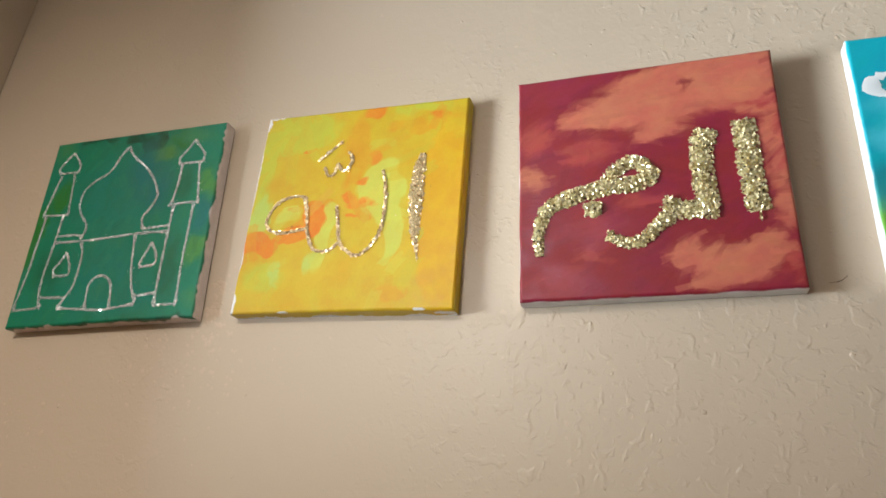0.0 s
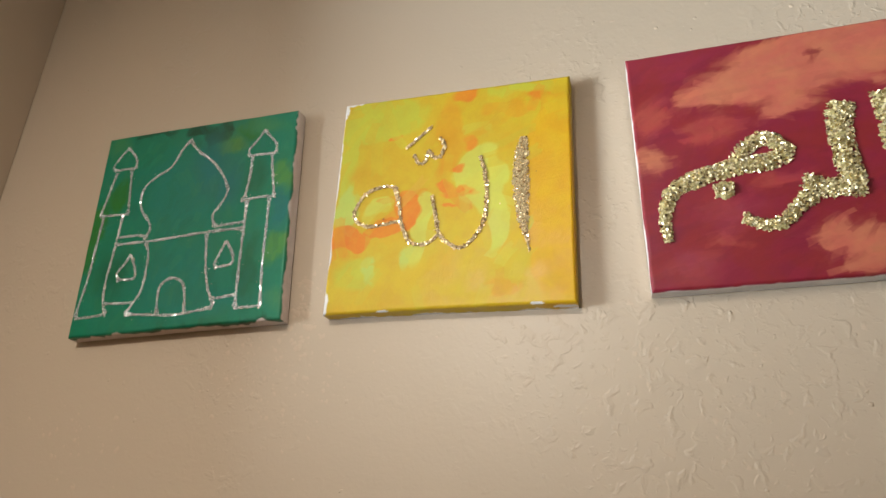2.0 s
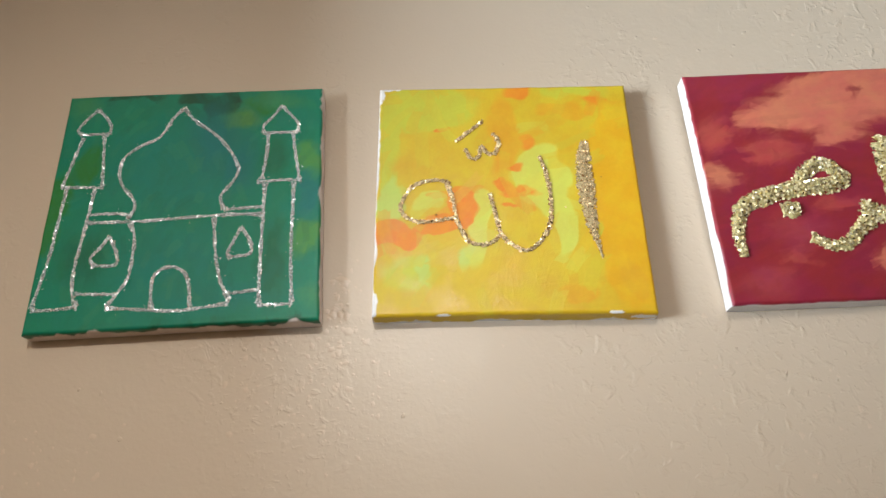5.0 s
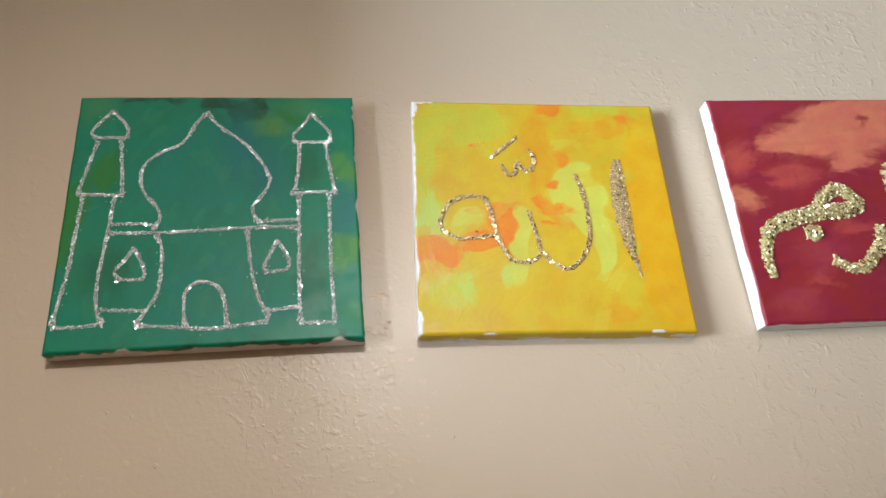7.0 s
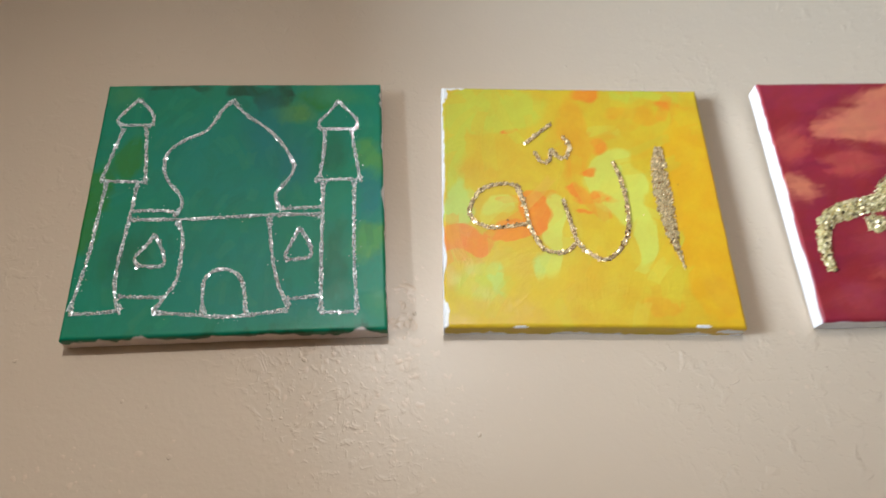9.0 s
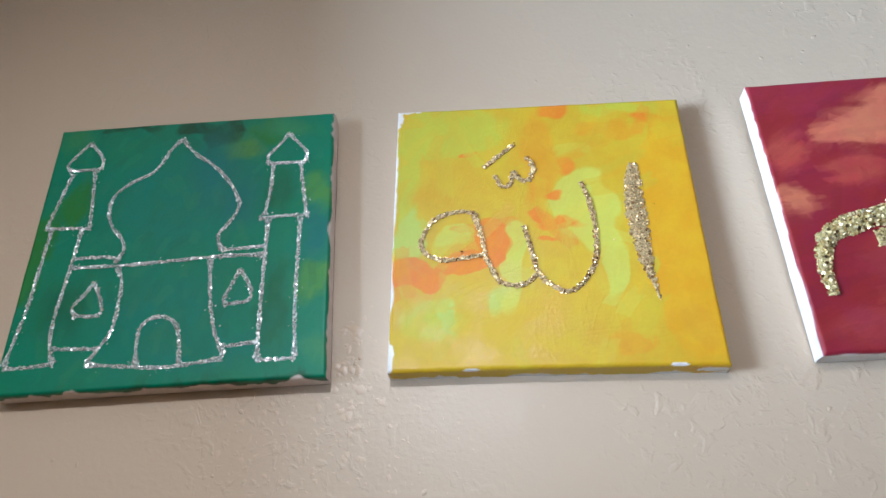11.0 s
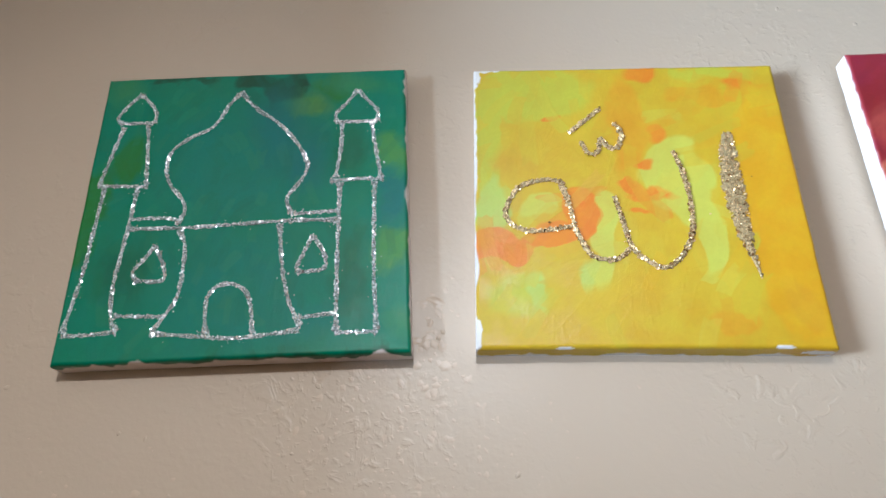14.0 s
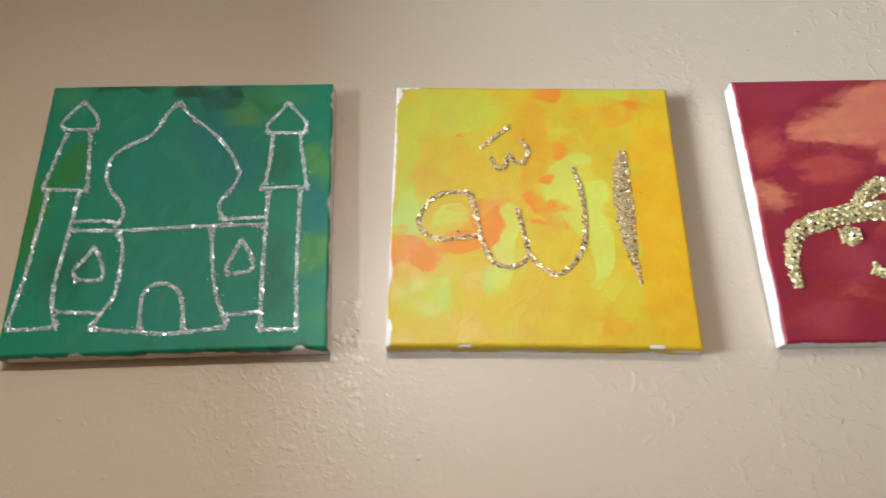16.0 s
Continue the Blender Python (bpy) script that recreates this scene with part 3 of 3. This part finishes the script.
# Yellow canvas with one word in bronze glitter
YW, YH, YD = 0.307, 0.305, 0.021
Y_LIME, Y_ORANGE, Y_DEEP, Y_PALE = rgb(186, 180, 50), rgb(215, 118, 20), rgb(208, 156, 8), rgb(180, 190, 84)
Y_AMBER, Y_LEMON, Y_WARM, Y_BASE = rgb(204, 150, 20), rgb(193, 189, 72), rgb(199, 162, 28), rgb(198, 164, 28)
yellow_coat = Coat(YW, YH, YD, 12)
yellow_coat.work(Y_BASE, [
    (Y_LIME, 0.08, [(0.196, 0.899, 0.202, 0.109), (0.036, 0.653, 0.041, 0.256)]), (Y_WARM, 0.15, [(0.193, 0.637, 0.153, 0.107)]), (Y_AMBER, 0.15, [(0.495, 0.768, 0.058, 0.193)]),
    (Y_PALE, 0.12, [(0.049, 0.466, 0.043, 0.084)]),
    (Y_LEMON, 0.06, [(0.393, 0.337, 0.04, 0.175), (0.642, 0.558, 0.105, 0.152), (0.701, 0.381, 0.053, 0.14)]),
    (Y_ORANGE, 0.05, [(0.076, 0.328, 0.098, 0.062), (0.233, 0.362, 0.090, 0.048), (0.335, 0.437, 0.050, 0.096)]), (Y_LEMON, 0.1, [(0.192, 0.469, 0.077, 0.039)]),
    (Y_ORANGE, 0.2, [(0.569, 0.717, 0.033, 0.04), (0.547, 0.605, 0.028, 0.019), (0.55, 0.502, 0.083, 0.023), (0.491, 0.53, 0.035, 0.017), (0.508, 0.435, 0.029, 0.012),
                     (0.564, 0.968, 0.067, 0.028), (0.886, 0.925, 0.076, 0.02), (0.245, 0.794, 0.029, 0.01)]),
    (Y_AMBER, 0.08, [(0.728, 0.873, 0.105, 0.039), (0.885, 0.783, 0.028, 0.194)]), (Y_LIME, 0.3, [(0.779, 0.969, 0.133, 0.029)]), (Y_DEEP, 0.06, [(0.93, 0.41, 0.112, 0.536)]),
    (Y_LIME, 0.2, [(0.119, 0.165, 0.093, 0.066), (0.836, 0.339, 0.014, 0.036)]), (Y_PALE, 0.2, [(0.177, 0.183, 0.035, 0.048), (0.343, 0.227, 0.026, 0.065)]),
    (Y_WARM, 0.4, [(0.497, 0.149, 0.193, 0.059)]), (Y_AMBER, 0.15, [(0.724, 0.076, 0.066, 0.046), (0.932, 0.128, 0.05, 0.079)]), (Y_WARM, 0.3, [(0.464, 0.01, 0.493, 0.03)])],
    [(0.030, 0.100, 0.028, 0.75, 0.5, 0), (0.024, 0.080, 0.030, 0.70, 0.5, 0), (0.014, 0.060, 0.034, 0.50, 0.5, 0)], 0.9, 1.4, 0.022, 0.004, 0.80, 0.0005,
    (Y_LIME, Y_WARM, Y_LEMON, Y_DEEP))
yellow_coat.bare([(-0.0012, 0.0028), (0.03, 0.002), (0.02, 0.004), (0.016, 0.010)], rgb(226, 221, 216),
                 [(0.025, 1.006, 0.075, 0.022), (-0.004, 0.975, 0.026, 0.05), (0.855, 0.003, 0.026, 0.007), (0.955, -0.030, 0.045, 0.016), (0.25, -0.002, 0.028, 0.006), (0.0, 0.045, 0.018, 0.05)])
yellow = painting("canvas_painting", "yellow and orange canvas with a word in bronze glitter", 0.153, 1.9035, 0.0, yellow_coat, painted("yellow_acrylic", 0.38))


def bronze(name, strokes, seed, width=0.0046, widths=None, per_m=2800):
    glitter(yellow, name, "bronze glitter glue letter", YW, YH, YD, strokes, width, 0.0006, BRONZE_GLUE, BRONZE_FLAKE, 0.00082, per_m, 0.30, seed, 6, 0.004, widths)


bronze("written_letter", [[(0.290, 0.464), (0.267, 0.546), (0.195, 0.553), (0.133, 0.523), (0.097, 0.454), (0.100, 0.414), (0.139, 0.382), (0.198, 0.375), (0.300, 0.391)],
                          [(0.267, 0.546), (0.290, 0.464), (0.307, 0.372), (0.343, 0.296), (0.389, 0.276), (0.428, 0.283), (0.467, 0.316)]], 31)
bronze("written_letter", [[(0.431, 0.490), (0.451, 0.395), (0.467, 0.316), (0.507, 0.273), (0.552, 0.250), (0.595, 0.270), (0.641, 0.339), (0.657, 0.408),
                           (0.657, 0.516), (0.641, 0.612), (0.628, 0.658)]], 32)
bronze("written_letter", [[(0.808, 0.724), (0.797, 0.600), (0.797, 0.480), (0.805, 0.350), (0.828, 0.214)]], 33,
       widths=[lambda k: 0.0025 + 0.0185 * math.sin(math.pi * min(1, k + 0.05) ** 0.75) ** 0.9], per_m=1500)
bronze("dagger_mark", [[(0.307, 0.734), (0.415, 0.829)]], 34)
bronze("doubling_mark", [[(0.343, 0.697), (0.366, 0.651), (0.395, 0.661), (0.405, 0.711), (0.425, 0.678), (0.454, 0.674), (0.474, 0.714), (0.467, 0.750),
                          (0.448, 0.770)]], 35)

# Crimson canvas with a word in chunky gold flakes
RW, RH, RD = 0.3045, 0.3010, 0.021
R_SALMON, R_DEEP, R_ROSE = rgb(188, 103, 79), rgb(118, 28, 38), rgb(164, 62, 58)
R_CRIMSON, R_PLUM, R_BASE = rgb(138, 38, 52), rgb(150, 52, 60), rgb(132, 33, 45)
red_coat = Coat(RW, RH, RD, 13)
red_coat.work(R_BASE, [
    (R_SALMON, 0.1, [(0.686, 0.876, 0.293, 0.12), (0.521, 0.814, 0.252, 0.103), (0.288, 0.779, 0.135, 0.038), (0.553, 0.679, 0.118, 0.043), (0.845, 0.911, 0.175, 0.119), (0.923, 0.812, 0.085, 0.098)]),
    (R_CRIMSON, 0.1, [(0.151, 0.955, 0.158, 0.083), (0.388, 0.985, 0.115, 0.022)]), (R_DEEP, 0.3, [(0.647, 0.88, 0.019, 0.037)]),
    (R_SALMON, 0.2, [(0.974, 0.535, 0.039, 0.294)]), (R_ROSE, 0.3, [(1.004, 0.622, 0.019, 0.124), (0.907, 0.773, 0.085, 0.016), (0.059, 0.713, 0.068, 0.07), (0.291, 0.626, 0.084, 0.047)]),
    (R_SALMON, 0.2, [(0.047, 0.528, 0.05, 0.076)]),
    (R_SALMON, 0.08, [(0.746, 0.116, 0.142, 0.08), (0.636, 0.151, 0.054, 0.074), (0.887, 0.151, 0.088, 0.055), (0.67, 0.054, 0.07, 0.033)]),
    (R_ROSE, 0.3, [(0.985, 0.095, 0.027, 0.08), (0.496, 0.39, 0.102, 0.021), (0.31, 0.167, 0.037, 0.021)]), (R_PLUM, 0.5, [(0.141, 0.081, 0.094, 0.047), (0.293, 0.276, 0.08, 0.076)])],
    [(0.022, 0.085, 0.022, 0.55, 0.8, 0), (0.014, 0.060, 0.016, 0.45, 0.8, 0), (0.008, 0.040, 0.012, 0.45, 0.8, 0)], 0.25, 0.6, 0.06, 0.016, 0.6, 0.0009)
red_coat.bare([(0.0006, 0.0016), (0.03, 0.002), (0.012, 0.004), (0.0010, 0.0016)], rgb(224, 217, 213))
red = painting("canvas_painting", "crimson and salmon canvas with a word in gold flakes", 0.5326, 1.9128, 1.75, red_coat, painted("crimson_acrylic", 0.38), 0.0068, tilt=2.1)


def gold(name, strokes, seed, width=0.0265, widths=None):
    glitter(red, name, "chunky gold flake letter", RW, RH, RD, strokes, width, 0.0024, GOLD_GLUE, GOLD_FLAKE, 0.0016, 1050, 0.48, seed, 6, 0.0, widths)


gold("written_letter", [[(0.863, 0.690), (0.867, 0.577), (0.867, 0.430), (0.878, 0.300)]], 41)
gold("written_letter", [[(0.728, 0.665), (0.702, 0.571), (0.702, 0.447), (0.709, 0.330)]], 42)
gold("written_letter", [[(0.739, 0.322), (0.629, 0.331), (0.552, 0.300), (0.471, 0.225), (0.398, 0.218), (0.339, 0.255)], [(0.587, 0.384), (0.565, 0.330)]], 43,
     widths=[lambda k: 0.024 - 0.012 * k, 0.020])
gold("written_letter", [[(0.081, 0.185), (0.076, 0.273), (0.115, 0.384), (0.223, 0.430), (0.356, 0.458), (0.450, 0.462), (0.517, 0.487), (0.492, 0.534),
                         (0.446, 0.560), (0.400, 0.540), (0.360, 0.505), (0.345, 0.470)]], 44, widths=[lambda k: 0.010 + 0.011 * min(1, 3 * k) - 0.003 * min(1, max(0, 8 * (k - 0.60)))])
gold("letter_dot", [[(0.258, 0.366), (0.322, 0.369)]], 45, 0.017)

# Teal canvas, mostly out of sight
TW = TH = 0.305
TD = 0.021
T_BASE, T_SKY, T_GREEN, T_DARK = rgb(20, 160, 174), rgb(78, 188, 198), rgb(110, 170, 58), rgb(30, 134, 140)
teal_coat = Coat(TW, TH, TD, 14, 0.0012)
teal_coat.work(T_BASE, [
    (T_SKY, 0.6, [(0.09, 0.56, 0.07, 0.05), (0.10, 0.70, 0.08, 0.02)]), (T_DARK, 0.4, [(0.125, 0.775, 0.05, 0.03), (0.12, 0.36, 0.3, 0.08)]),
    (T_GREEN, 0.3, [(0.12, 0.20, 0.3, 0.10)]), (rgb(64, 140, 132), 0.4, [(0.12, 0.04, 0.3, 0.06)])],
    [(0.020, 0.055, 0.014, 0.4, 0.6, 0), (0.012, 0.034, 0.010, 0.5, 0.6, 0.12)], 0.4, 0.8, 0.04, 0.01, 0.2, 0.003)
teal_coat.bare([(0.0004, 0.0012), (0.03, 0.002), (0.02, 0.003), (0.006, 0.004)], rgb(230, 228, 226))
teal = painting("canvas_painting", "teal and green canvas with a white painted loop", 0.917, 1.926, 0.6, teal_coat, painted("teal_acrylic", 0.35))
loop = [((0.125 + 0.067 * math.cos(a) - 0.5) * TW, (0.775 + 0.046 * math.sin(a) - 0.5) * TH) for a in [i * math.pi / 8 for i in range(17)]]
part("painted_loop", bead([curve_through(loop, 0.003)], [lambda k: 0.013 + 0.010 * math.exp(-((k - 0.5) / 0.12) ** 2)], -TD, 0.0004, random.Random(5)),
     WHITE_PAINT, teal, "thick white paint loop")

# Trowel ridges: short worms of plaster, thick on one stretch of the wall and sparse on the rest
def trowel_ridges(count, seed):
    rnd = random.Random(seed)
    lines, widths = [], []
    while len(lines) < count:
        x, z = rnd.uniform(-0.70, 1.35), rnd.uniform(1.25, 2.50)
        often = 0.05 + 0.95 * min(1.0, max(0.0, (x - 0.22) / 0.38)) * (0.4 + 0.6 * noise.noise((x * 7, z * 7, 3.0)) + 0.35)
        often += 0.2 * math.exp(-((x + 0.04) / 0.045) ** 2 - ((z - 1.73) / 0.08) ** 2)
        if rnd.random() > often:
            continue
        way, pts = rnd.gauss(1.5, 0.8), [(x, z)]
        for _ in range(rnd.randint(2, 3)):
            way += rnd.gauss(0, 0.35)
            step = rnd.uniform(0.0012, 0.0028)
            pts.append((pts[-1][0] + step * math.cos(way), pts[-1][1] + step * math.sin(way)))
        wide = rnd.uniform(0.0035, 0.0075)
        lines.append(curve_through(pts, 0.0014))
        widths.append(lambda k, wide=wide: wide * (0.25 + 0.9 * math.sin(math.pi * min(1, max(0, k))) ** 0.7))
    return bead(lines, widths, 0.0, 0.00026, rnd)


tagged(part("plaster_ridges", trowel_ridges(560, 8), WALL, NORTH), kind="stuff")

# Curled drips of dried paint on the wall
ridge = bead([curve_through([(0.284, 1.699), (0.291, 1.700), (0.296, 1.704), (0.296, 1.710)], 0.0012)], [0.0012], 0.0, 0.0005, random.Random(3))
part("paint_drip", ridge, WALL, NORTH)
HAIR = plain("brown_hair", rgb(96, 70, 50), 0.6)
hair = bead([curve_through([(0.712, 1.779), (0.723, 1.781), (0.731, 1.787)], 0.0012)], [0.0009], 0.0, 0.0006, random.Random(4))
tagged(new("hair", mesh_of("hair", hair, HAIR)), "thin brown hair stuck to the wall", "hair")
